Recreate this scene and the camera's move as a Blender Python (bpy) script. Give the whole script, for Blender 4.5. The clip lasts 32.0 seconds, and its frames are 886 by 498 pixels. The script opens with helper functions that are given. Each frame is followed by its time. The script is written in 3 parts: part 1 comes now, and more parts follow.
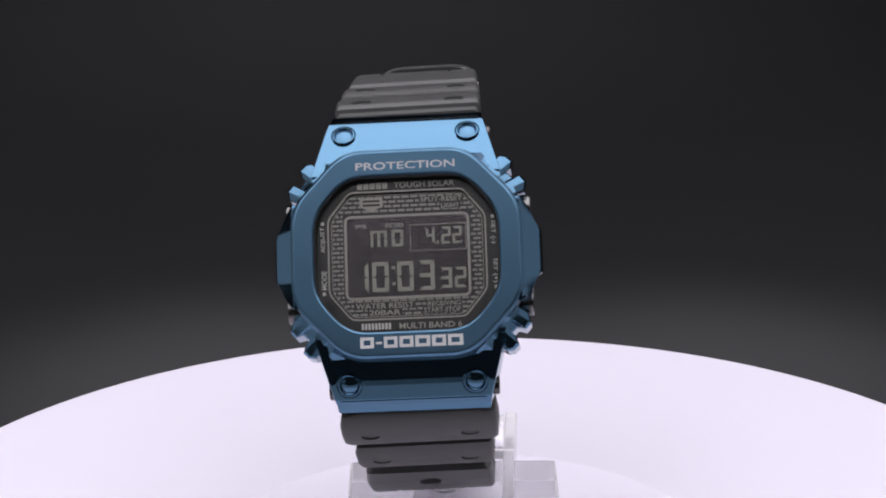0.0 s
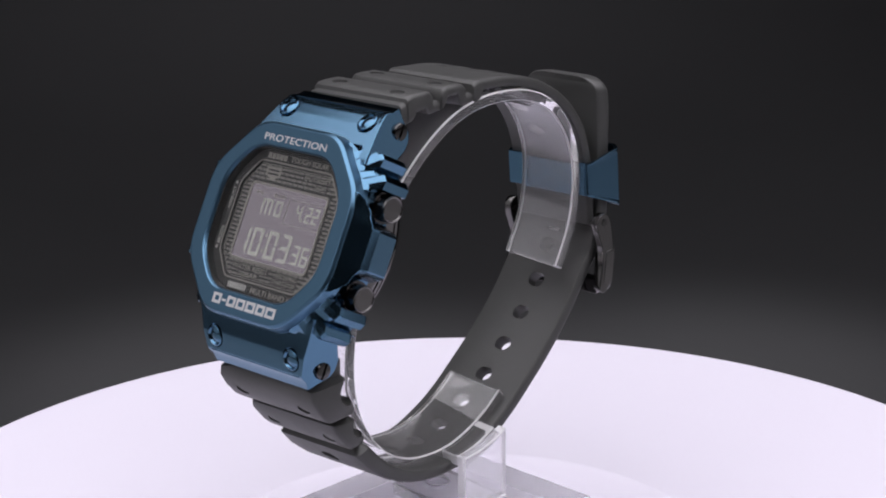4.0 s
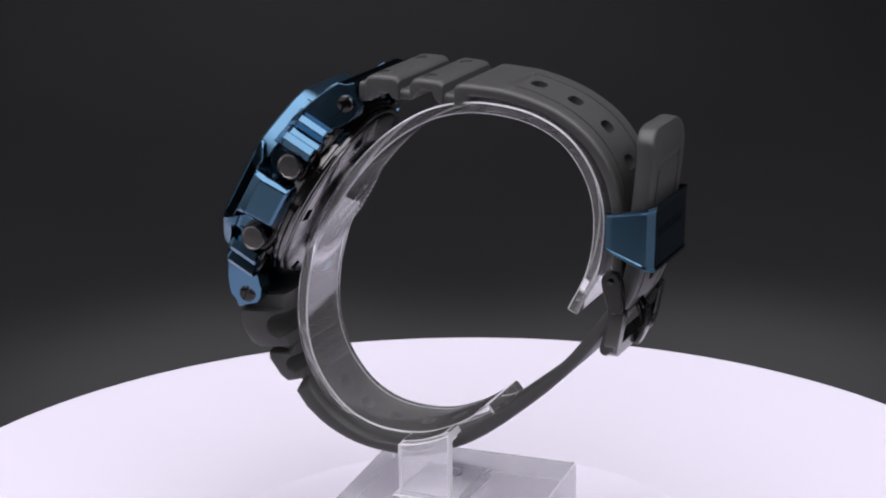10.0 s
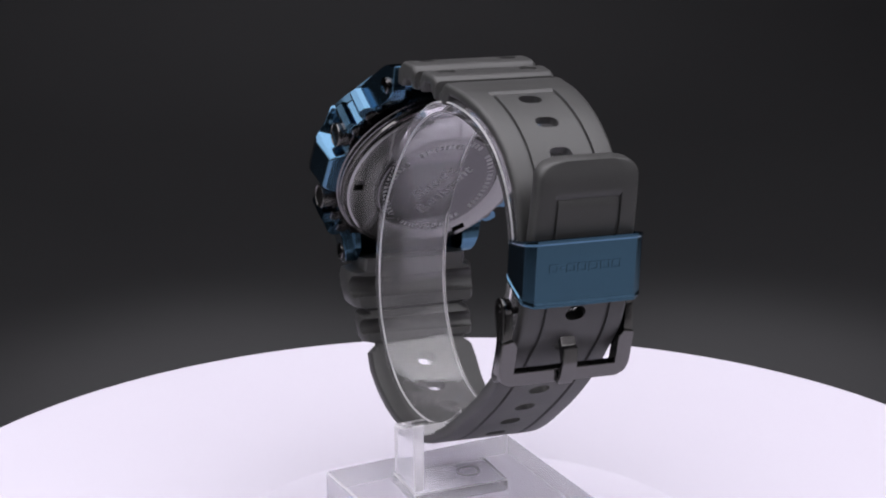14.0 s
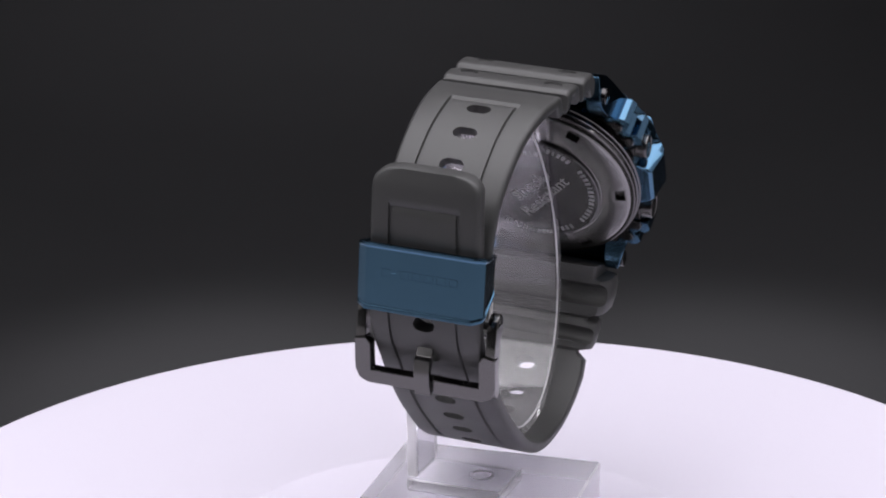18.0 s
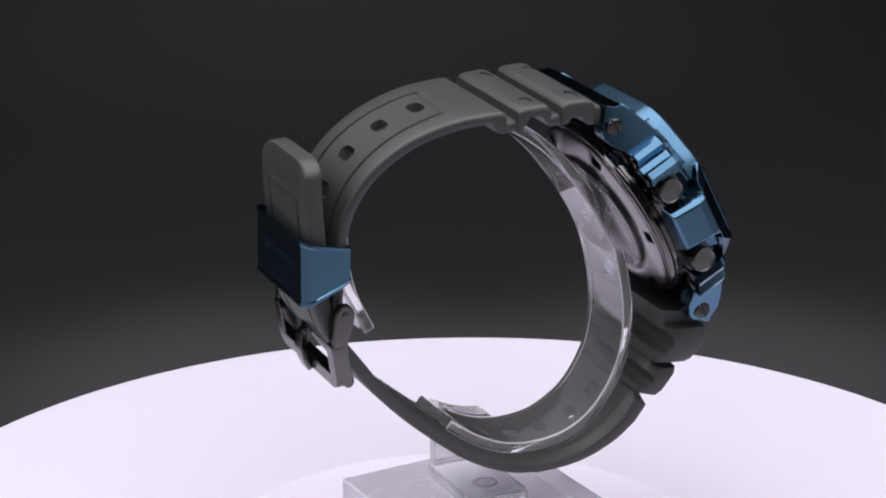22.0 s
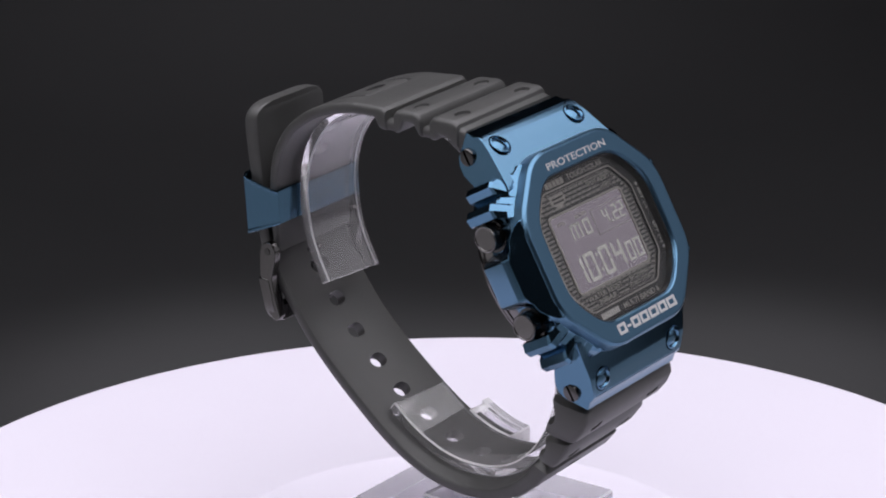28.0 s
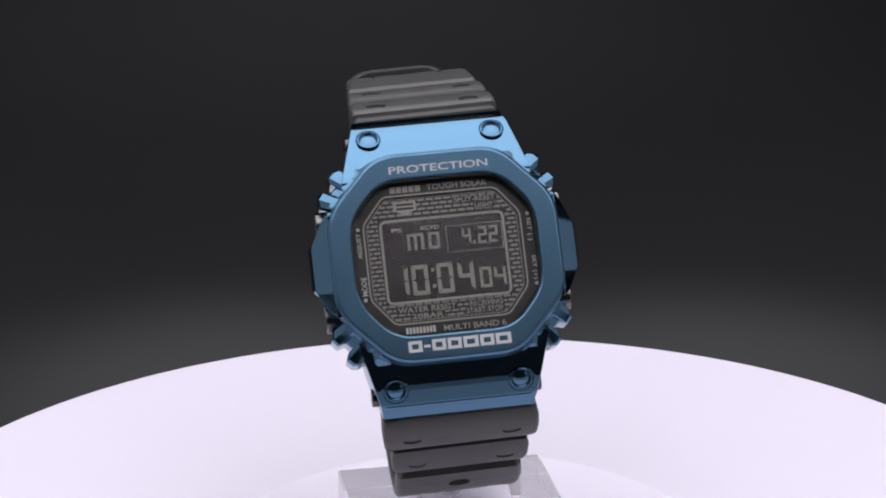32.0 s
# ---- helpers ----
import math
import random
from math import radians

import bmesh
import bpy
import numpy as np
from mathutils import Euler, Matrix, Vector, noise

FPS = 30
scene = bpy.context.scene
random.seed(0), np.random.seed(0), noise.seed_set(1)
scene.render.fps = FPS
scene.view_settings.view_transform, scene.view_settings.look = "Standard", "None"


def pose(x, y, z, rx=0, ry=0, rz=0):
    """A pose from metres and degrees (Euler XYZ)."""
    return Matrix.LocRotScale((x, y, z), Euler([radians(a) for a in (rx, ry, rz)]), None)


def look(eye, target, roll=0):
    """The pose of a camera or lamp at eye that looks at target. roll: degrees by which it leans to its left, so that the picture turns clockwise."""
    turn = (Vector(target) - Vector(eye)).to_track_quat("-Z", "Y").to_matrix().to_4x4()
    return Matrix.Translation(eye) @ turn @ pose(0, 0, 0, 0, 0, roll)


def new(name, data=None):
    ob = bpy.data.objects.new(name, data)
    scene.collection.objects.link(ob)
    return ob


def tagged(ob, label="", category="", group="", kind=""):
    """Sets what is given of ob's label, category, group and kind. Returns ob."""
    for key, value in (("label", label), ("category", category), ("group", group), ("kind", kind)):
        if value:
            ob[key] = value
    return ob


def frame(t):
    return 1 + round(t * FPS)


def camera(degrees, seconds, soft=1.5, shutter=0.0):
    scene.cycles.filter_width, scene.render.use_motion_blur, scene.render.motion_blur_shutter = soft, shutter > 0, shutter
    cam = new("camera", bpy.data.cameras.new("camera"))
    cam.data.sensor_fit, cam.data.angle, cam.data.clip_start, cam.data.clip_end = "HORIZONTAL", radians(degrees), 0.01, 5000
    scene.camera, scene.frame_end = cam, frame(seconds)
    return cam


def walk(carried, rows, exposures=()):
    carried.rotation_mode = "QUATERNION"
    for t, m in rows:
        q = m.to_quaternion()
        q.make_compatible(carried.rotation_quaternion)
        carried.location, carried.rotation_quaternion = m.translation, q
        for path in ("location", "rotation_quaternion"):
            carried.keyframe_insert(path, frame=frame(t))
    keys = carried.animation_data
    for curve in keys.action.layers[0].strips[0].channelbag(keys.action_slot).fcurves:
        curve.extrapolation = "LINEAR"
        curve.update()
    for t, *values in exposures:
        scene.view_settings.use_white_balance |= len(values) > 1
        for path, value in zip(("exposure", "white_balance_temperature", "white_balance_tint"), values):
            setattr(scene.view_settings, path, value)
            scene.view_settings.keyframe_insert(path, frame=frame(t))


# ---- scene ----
# Turntable axis is the z axis, the foot of the watch stand reaches 2.5 mm under z = 0.
TABLE, TABLE_R, RING_R = -2.5, 114.6, 46.6      # millimetres: height of the table top, its radius, the radius of its fine ring
RATE, FIRST = -10.9226, -4.824      # degrees a second, degrees at the start


def turned(t):
    """The turntable's pose at t seconds."""
    return pose(0, 0, 0, 0, 0, FIRST + RATE * t + 0.5 * max(0.0, 1 - t / 1.3) ** 2)      # it starts a little late


cam = camera(21.461, 32.0, 2.0)
EYE = Vector((0.0, -0.38463, 0.18150))
PITCH, YAW = radians(18.0967), radians(-0.4291)
AIM = Vector((math.sin(YAW) * math.cos(PITCH), math.cos(YAW) * math.cos(PITCH), -math.sin(PITCH)))
walk(cam, [(0.0, look(EYE, EYE + AIM, -0.648)), (32.0, look(EYE, EYE + AIM, -0.648))], [(0.0, 0.0)])

# ---- light ----
world = bpy.data.worlds.new("studio")
scene.world = world
world.use_nodes = True
world.node_tree.nodes["Background"].inputs[0].default_value = (0.98, 0.96, 1.02, 1)
world.node_tree.nodes["Background"].inputs[1].default_value = 0.022


def area(name, eye, target, w, h, watts, colour=(1, 1, 1)):
    data = bpy.data.lights.new(name, "AREA")
    data.shape, data.size, data.size_y, data.energy, data.color = "RECTANGLE", w, h, watts, colour
    ob = new(name, data)
    ob.matrix_world = look(eye, target)
    return ob


area("overhead_panel", (0.0, -0.06, 0.55), (0.0, -0.06, 0.0), 1.2, 0.88, 7.0, (1.0, 0.97, 1.035)).data.spread = radians(145)
area("side_softbox", (-0.98, -0.30, 0.46), (0.0, -0.02, 0.08), 1.5, 0.95, 2.2, (1.0, 0.975, 1.03))
area("side_softbox", (0.99, -0.26, 0.48), (0.0, -0.02, 0.08), 1.45, 0.95, 2.1, (1.0, 0.965, 1.05))


def spot(name, eye, target, watts, degrees, blend, radius):
    data = bpy.data.lights.new(name, "SPOT")
    data.energy, data.spot_size, data.spot_blend, data.shadow_soft_size, data.color = watts, radians(degrees), blend, radius, (1.0, 0.975, 1.03)
    new(name, data).matrix_world = look(eye, target)


# two unseen spots added for the glow on the paper just behind the table
for x in (-0.06, 0.07):
    spot("back_spot", (x, 0.30, 1.00), (x, 0.223, -0.06), 96.0, 11.2, 1.0, 0.03)
# another unseen spot, added to lift the upper part of the backdrop
spot("backdrop_spot", (0.0, 0.20, 1.00), (-0.06, 0.69, -0.02), 33.0, 26, 1.0, 0.10)


# ---- materials ----
def material(name, colour, rough=0.5, metal=0.0, grain=0.0, scale=400.0, bump=0.0, vary=0.0, spec=0.5, **extra):
    """A Principled surface with fine grain in its roughness, relief and colour."""
    m = bpy.data.materials.new(name)
    m.use_nodes = True
    nt = m.node_tree
    b = nt.nodes["Principled BSDF"]
    b.inputs["Base Color"].default_value = (*colour, 1)
    b.inputs["Roughness"].default_value = rough
    b.inputs["Metallic"].default_value = metal
    b.inputs["Specular IOR Level"].default_value = spec
    for key, value in extra.items():
        b.inputs[key.replace("_", " ")].default_value = value
    if not (grain or bump or vary):
        return m
    co = nt.nodes.new("ShaderNodeTexCoord")
    fine, broad = nt.nodes.new("ShaderNodeTexNoise"), nt.nodes.new("ShaderNodeTexNoise")
    fine.inputs["Scale"].default_value, broad.inputs["Scale"].default_value = scale * 8, scale
    fine.inputs["Detail"].default_value, broad.inputs["Detail"].default_value = 4, 6
    for n in (fine, broad):
        nt.links.new(co.outputs["Object"], n.inputs["Vector"])
    if grain:
        r = nt.nodes.new("ShaderNodeMapRange")
        r.inputs["To Min"].default_value, r.inputs["To Max"].default_value = max(rough - grain, 0.0), min(rough + grain, 1)
        nt.links.new(broad.outputs["Fac"], r.inputs["Value"])
        nt.links.new(r.outputs["Result"], b.inputs["Roughness"])
    if vary:
        mix = nt.nodes.new("ShaderNodeMix")
        mix.data_type = "RGBA"
        mix.inputs["A"].default_value = (*[c * (1 - vary) for c in colour], 1)
        mix.inputs["B"].default_value = (*[min(c * (1 + vary), 1) for c in colour], 1)
        nt.links.new(broad.outputs["Fac"], mix.inputs["Factor"])
        nt.links.new(mix.outputs["Result"], b.inputs["Base Color"])
    if bump:
        n = nt.nodes.new("ShaderNodeBump")
        n.inputs["Strength"].default_value, n.inputs["Distance"].default_value = bump, 0.0001
        nt.links.new(fine.outputs["Fac"], n.inputs["Height"])
        nt.links.new(n.outputs["Normal"], b.inputs["Normal"])
    return m


BLUE = material("blue_steel", (0.082, 0.164, 0.246), 0.14, 1.0, grain=0.05, scale=300)
BLUE_SATIN = material("brushed_blue_steel", (0.082, 0.164, 0.246), 0.30, 1.0, grain=0.03, scale=120)
BLACK_STEEL = material("black_steel", (0.085, 0.082, 0.082), 0.12, 1.0, grain=0.05, scale=300)
GUNMETAL = material("gunmetal", (0.155, 0.15, 0.148), 0.24, 1.0, grain=0.06, scale=300)
RUBBER = material("black_resin", (0.036, 0.036, 0.0352), 0.48, grain=0.08, scale=200, bump=0.15, vary=0.15, spec=0.62)
WHITE_TOP = material("white_plastic", (0.65, 0.62, 0.705), 0.55, grain=0.05, scale=60, bump=0.02, vary=0.01, spec=0.3)
CLOTH = material("grey_paper", (0.0138, 0.0138, 0.0144), 0.9, vary=0.08, scale=20, spec=0.1)
ACRYLIC = material("clear_acrylic", (0.98, 0.97, 0.99), 0.015, Transmission_Weight=0.955, IOR=1.49)
ACRYLIC_THICK = material("thick_acrylic", (0.93, 0.92, 0.96), 0.03, Transmission_Weight=0.74, IOR=1.49)
ACRYLIC_EDGE = material("pale_acrylic_edge", (0.96, 0.95, 0.97), 0.2, Transmission_Weight=0.5, IOR=1.49)
DIAL = material("black_dial", (0.010, 0.010, 0.010), 0.35, grain=0.05)
PRINT = material("grey_print", (0.24, 0.23, 0.21), 0.45, 0.5, vary=0.1)
WHITE_PRINT = material("white_print", (0.40, 0.41, 0.42), 0.5, vary=0.05)
LCD = material("display_plate", (0.020, 0.020, 0.017), 0.16, spec=0.9, IOR=2.6, Specular_Tint=(1.0, 0.9, 1.0, 1.0))
DIGIT = material("display_segment", (0.235, 0.24, 0.20), 0.18, spec=0.9, IOR=2.6)


def pane_material():
    m = bpy.data.materials.new("crystal")
    m.use_nodes = True
    nt = m.node_tree
    nt.nodes.clear()
    out, mix = nt.nodes.new("ShaderNodeOutputMaterial"), nt.nodes.new("ShaderNodeMixShader")
    clear, gloss, fres = nt.nodes.new("ShaderNodeBsdfTransparent"), nt.nodes.new("ShaderNodeBsdfGlossy"), nt.nodes.new("ShaderNodeLayerWeight")
    gloss.inputs["Roughness"].default_value = 0.02
    fres.inputs["Blend"].default_value = 0.5
    curve, power = nt.nodes.new("ShaderNodeMapRange"), nt.nodes.new("ShaderNodeMath")
    power.operation, power.inputs[1].default_value = "POWER", 4.0
    curve.inputs["To Min"].default_value, curve.inputs["To Max"].default_value = 0.012, 0.45
    nt.links.new(fres.outputs["Facing"], power.inputs[0])
    nt.links.new(power.outputs[0], curve.inputs["Value"])
    nt.links.new(curve.outputs["Result"], mix.inputs[0])
    nt.links.new(clear.outputs[0], mix.inputs[1])
    nt.links.new(gloss.outputs[0], mix.inputs[2])
    nt.links.new(mix.outputs[0], out.inputs[0])
    return m


CRYSTAL = pane_material()
FLANGE = material("satin_steel", (0.24, 0.236, 0.235), 0.2, 1.0, grain=0.05, scale=300)
TEXT_LEAN = 48      # the engraved words climb across the case back
BACK_STEEL = material("case_back_steel", (0.12, 0.117, 0.12), 0.22, 1.0, grain=0.06, scale=300)
ENGRAVED = material("engraving", (0.30, 0.30, 0.30), 0.5, 0.5)
PALE_PRINT = material("pale_print", (0.34, 0.34, 0.32), 0.5, vary=0.1)
BRICK = material("brick_print", (0.20, 0.192, 0.18), 0.4, 0.7, vary=0.1)
CLEAR_SCREW = material("frosted_plastic", (0.96, 0.95, 0.98), 0.15, Transmission_Weight=0.5, IOR=1.49)
DESK = material("desk_top", (0.32, 0.315, 0.32), 0.6, grain=0.08, scale=15, vary=0.05)
BUCKLE = material("dark_buckle_steel", (0.12, 0.117, 0.115), 0.18, 1.0, grain=0.05, scale=300)
CASE_STEEL = material("polished_dark_steel", (0.14, 0.135, 0.135), 0.12, 1.0, grain=0.05, scale=300)
POLISHED_BLUE = material("polished_blue_steel", (0.082, 0.164, 0.246), 0.16, 1.0, grain=0.04, scale=300)
MM = 0.001


# ---- mesh helpers (all sizes in millimetres) ----
def part(name, bm, mat, parent=None, label="", m=None, sharp=32):
    """Links a bmesh as one mesh object under a thing or a part."""
    bmesh.ops.recalc_face_normals(bm, faces=bm.faces)
    for f in bm.faces:
        f.smooth = True
    for e in bm.edges:
        e.smooth = len(e.link_faces) == 2 and e.calc_face_angle(0) < radians(sharp)
    bmesh.ops.transform(bm, matrix=Matrix.Scale(MM, 4), verts=bm.verts)
    me = bpy.data.meshes.new(name)
    bm.to_mesh(me)
    bm.free()
    me.materials.append(mat)
    ob = new(name, me)
    if parent is not None:
        ob.parent = parent
    if m is not None:
        ob.matrix_basis = Matrix.Translation(m.translation * MM) @ m.to_3x3().to_4x4()
    if label:
        tagged(ob, label)
    return ob


def bevelled(bm, width, segments=2, angle=30):
    if width > 0:
        bmesh.ops.recalc_face_normals(bm, faces=bm.faces)
        es = [e for e in bm.edges if len(e.link_faces) == 2 and e.calc_face_angle(0) > radians(angle)]
        bmesh.ops.bevel(bm, geom=es, offset=width, offset_type="OFFSET", segments=segments, profile=0.5, affect="EDGES", clamp_overlap=True)
    return bm


def block(x0, x1, y0, y1, z0, z1, bevel=0.0, segments=2):
    bm = bmesh.new()
    bmesh.ops.create_cube(bm, size=1)
    bmesh.ops.transform(bm, matrix=Matrix.Translation(((x0 + x1) / 2, (y0 + y1) / 2, (z0 + z1) / 2)) @ Matrix.Diagonal((x1 - x0, y1 - y0, z1 - z0, 1)), verts=bm.verts)
    return bevelled(bm, bevel, segments)


def prism(points, a, b, axis="x", bevel=0.0, segments=2):
    """A plate: the polygon's points lie across the axis, from a to b along it. x: (y, z), y: (x, z), z: (x, y)."""
    bm = bmesh.new()
    put = {"x": lambda u, v, d: (d, u, v), "y": lambda u, v, d: (u, d, v), "z": lambda u, v, d: (u, v, d)}[axis]
    lo, hi = [bm.verts.new(put(u, v, a)) for u, v in points], [bm.verts.new(put(u, v, b)) for u, v in points]
    n = len(points)
    bm.faces.new(lo)
    bm.faces.new(hi[::-1])
    for i in range(n):
        bm.faces.new((lo[i], hi[i], hi[(i + 1) % n], lo[(i + 1) % n]))
    bmesh.ops.recalc_face_normals(bm, faces=bm.faces)
    return bevelled(bm, bevel, segments)


def loft(loops, closed=False):
    """A skin over loops of as many points each; the ends are capped unless the loops close on themselves."""
    bm = bmesh.new()
    rows = [[bm.verts.new(p) for p in lp] for lp in loops]
    n = len(rows[0])
    for a, b in zip(rows, rows[1:] + rows[:1] if closed else rows[1:]):
        for i in range(n):
            bm.faces.new((a[i], a[(i + 1) % n], b[(i + 1) % n], b[i]))
    if not closed:
        bm.faces.new(rows[0])
        bm.faces.new(rows[-1][::-1])
    return bm


def lathe(profile, centre=(0, 0, 0), axis="z", steps=64):
    """Turns a profile of (radius, height) about an axis."""
    bm = bmesh.new()
    rings = []
    for r, h in profile:
        ring = []
        for k in range(steps):
            a = 2 * math.pi * k / steps
            u, v = r * math.cos(a), r * math.sin(a)
            p = {"z": (u, v, h), "y": (u, h, v), "x": (h, u, v)}[axis]
            ring.append(bm.verts.new((p[0] + centre[0], p[1] + centre[1], p[2] + centre[2])))
        rings.append(ring)
    for a, b in zip(rings, rings[1:]):
        for k in range(steps):
            bm.faces.new((a[k], a[(k + 1) % steps], b[(k + 1) % steps], b[k]))
    bm.faces.new(rings[0])
    bm.faces.new(rings[-1][::-1])
    return bm


def joined(*bms):
    """One bmesh out of several."""
    out = bms[0]
    for other in bms[1:]:
        me = bpy.data.meshes.new("joining")
        other.to_mesh(me)
        out.from_mesh(me)
        other.free()
        bpy.data.meshes.remove(me)
    return out


def carve(ob, cutters):
    """Takes the cutters' shapes out of a part for good."""
    bpy.context.view_layer.update()
    for bm in cutters:
        bmesh.ops.recalc_face_normals(bm, faces=bm.faces)
        bmesh.ops.transform(bm, matrix=Matrix.Scale(MM, 4), verts=bm.verts)
        me = bpy.data.meshes.new("cutter")
        bm.to_mesh(me)
        bm.free()
        tool = new("cutter", me)
        tool.matrix_world = ob.matrix_world
        mod = ob.modifiers.new("cut", "BOOLEAN")
        mod.operation, mod.solver, mod.object = "DIFFERENCE", "EXACT", tool
        bpy.context.view_layer.update()
        done = bpy.data.meshes.new_from_object(ob.evaluated_get(bpy.context.evaluated_depsgraph_get()))
        ob.modifiers.clear()
        ob.data = done
        bpy.data.objects.remove(tool)
    return ob


def curve_through(points, n):
    """n + 1 points along a smooth line through the given points (any dimension), at even steps along it."""
    p = np.array(points, float)
    p = np.vstack([2 * p[0] - p[1], p, 2 * p[-1] - p[-2]])
    fine = []
    for i in range(1, len(p) - 2):
        for k in range(24):
            t = k / 24
            fine.append(0.5 * (2 * p[i] + (p[i + 1] - p[i - 1]) * t + (2 * p[i - 1] - 5 * p[i] + 4 * p[i + 1] - p[i + 2]) * t * t + (3 * p[i] - p[i - 1] - 3 * p[i + 1] + p[i + 2]) * t ** 3))
    fine.append(p[-2])
    fine = np.array(fine)
    s = np.r_[0, np.cumsum(np.linalg.norm(np.diff(fine[:, :2], axis=0), axis=1))]
    return np.array([[np.interp(v, s, fine[:, d]) for d in range(fine.shape[1])] for v in np.linspace(0, s[-1], n + 1)])


# ---- the place: backdrop sweep, turntable ----
def backdrop():
    curve = [(y, -60 + 200 * ((y - 250) / 700) ** 3) for y in np.linspace(250, 950, 44)]
    line = [(150, -60)] + curve + [(950, 900), (942, 900), (942, 138), (600, -64), (150, -64)]
    ob = part("backdrop", prism(line, -1300, 1300, "x"), CLOTH, sharp=40)
    tagged(ob, "dark grey seamless paper backdrop sweep", "backdrop", kind="structure")
    desk = part("desk", block(-1300, 1300, -450, 940, -100, -65, 2, 1), DESK)
    tagged(desk, "pale grey desk top under the backdrop paper", "desk", kind="structure")


def turntable():
    thing = tagged(new("turntable"), "round white plastic turntable with a fine ring on its top", "turntable")
    profile = [(0.5, -12), (TABLE_R - 4.7, -12), (TABLE_R - 0.7, -10.5), (TABLE_R, -9), (TABLE_R, -0.8), (TABLE_R - 0.5, -0.2), (TABLE_R - 1.3, 0), (RING_R + 0.9, 0), (RING_R + 0.5, 0.2), (RING_R - 0.5, 0.2), (RING_R - 0.9, 0), (0.5, 0)]
    part("platter", lathe([(r, h + TABLE) for r, h in profile], steps=180), WHITE_TOP, thing, sharp=60)
    part("plinth", lathe([(0.5, -59.8), (94, -59.8), (96, -58), (96, TABLE - 13.5), (95, TABLE - 12.3), (0.5, TABLE - 12.3)], steps=96), WHITE_TOP, thing)
    return thing


# ---- the watch ----
WATCH = Matrix.Translation((-5.375, -32.66, 65.03)) @ pose(0, 0, 0, 0, -3.5, 0)
CASE = WATCH @ pose(0, 0, 0, -28.3, 0, 0) @ pose(-0.3, -0.15, 0.05, 0.31, -0.34, 2.0)      # sits slightly askew in the strap


def octagon(hx, hz, cx, cz, round_=0.0, steps=4):
    """An octagon's corners: half sizes, and the half lengths of its straight sides, with rounded corners."""
    pts = [(cx, hz), (hx, cz), (hx, -cz), (cx, -hz), (-cx, -hz), (-hx, -cz), (-hx, cz), (-cx, hz)]
    return rounded(pts, round_, steps) if round_ else pts


def rounded(pts, radius, steps=4):
    out, n = [], len(pts)
    for i in range(n):
        p, a, b = Vector(pts[i]), Vector(pts[i - 1]), Vector(pts[(i + 1) % n])
        ra, rb = min(radius, (a - p).length * 0.45), min(radius, (b - p).length * 0.45)
        p0, p1 = p + (a - p).normalized() * ra, p + (b - p).normalized() * rb
        for k in range(steps + 1):
            t = k / steps
            out.append(tuple((1 - t) ** 2 * p0 + 2 * t * (1 - t) * p + t * t * p1))
    return out


def ring_loft(specs, rnd=2.4):
    """Closed ring through octagon loops: (hx, hz, cx, cz, y)."""
    return loft([[(x, y, z) for x, z in octagon(hx, hz, cx, cz, rnd, 5)] for hx, hz, cx, cz, y in specs], closed=True)


def lettering(text, parent, cx, cz, w, h, y, mat, turn=0, m=None, name="lettering", depth=0.015, back=False):
    """A word as raised print, fitted to a width and a height, on a face that looks to -y (back: to +y)."""
    cu = bpy.data.curves.new("text", "FONT")
    cu.body, cu.align_x, cu.align_y, cu.resolution_u = text, "CENTER", "CENTER", 3
    cu.extrude, cu.offset = 0.02, 0.012
    ob = bpy.data.objects.new("text", cu)
    scene.collection.objects.link(ob)
    bpy.context.view_layer.update()
    me = bpy.data.meshes.new_from_object(ob.evaluated_get(bpy.context.evaluated_depsgraph_get()))
    bpy.data.objects.remove(ob)
    bm = bmesh.new()
    bm.from_mesh(me)
    bpy.data.meshes.remove(me)
    xs, ys = [v.co.x for v in bm.verts], [v.co.y for v in bm.verts]
    x0, x1, y0, y1 = min(xs), max(xs), min(ys), max(ys)
    a = radians(turn)
    for v in bm.verts:
        u, t = ((v.co.x - x0) / (x1 - x0) - 0.5) * w, ((v.co.y - y0) / (y1 - y0) - 0.5) * h
        u, t = u * math.cos(a) - t * math.sin(a), u * math.sin(a) + t * math.cos(a)
        d = (1 if v.co.z > 0 else -1) * depth
        v.co = (cx - u, y + d, cz + t) if back else (cx + u, y - d, cz + t)
    return part(name, bm, mat, parent, "", m, 60)


def frame_line(points, width, y0, y1):
    """A flat closed line of that width along a convex outline."""
    inner = []
    n = len(points)
    for i in range(n):
        p, a, b = Vector(points[i]), Vector(points[i - 1]), Vector(points[(i + 1) % n])
        d = ((b - p).normalized() + (p - a).normalized()).normalized()
        nrm = Vector((d.y, -d.x))
        if nrm.dot(p) > 0:
            nrm = -nrm
        inner.append(tuple(p + nrm * width))
    return loft([[(x, y0, z) for x, z in points], [(x, y1, z) for x, z in points], [(x, y1, z) for x, z in inner], [(x, y0, z) for x, z in inner]], closed=True)


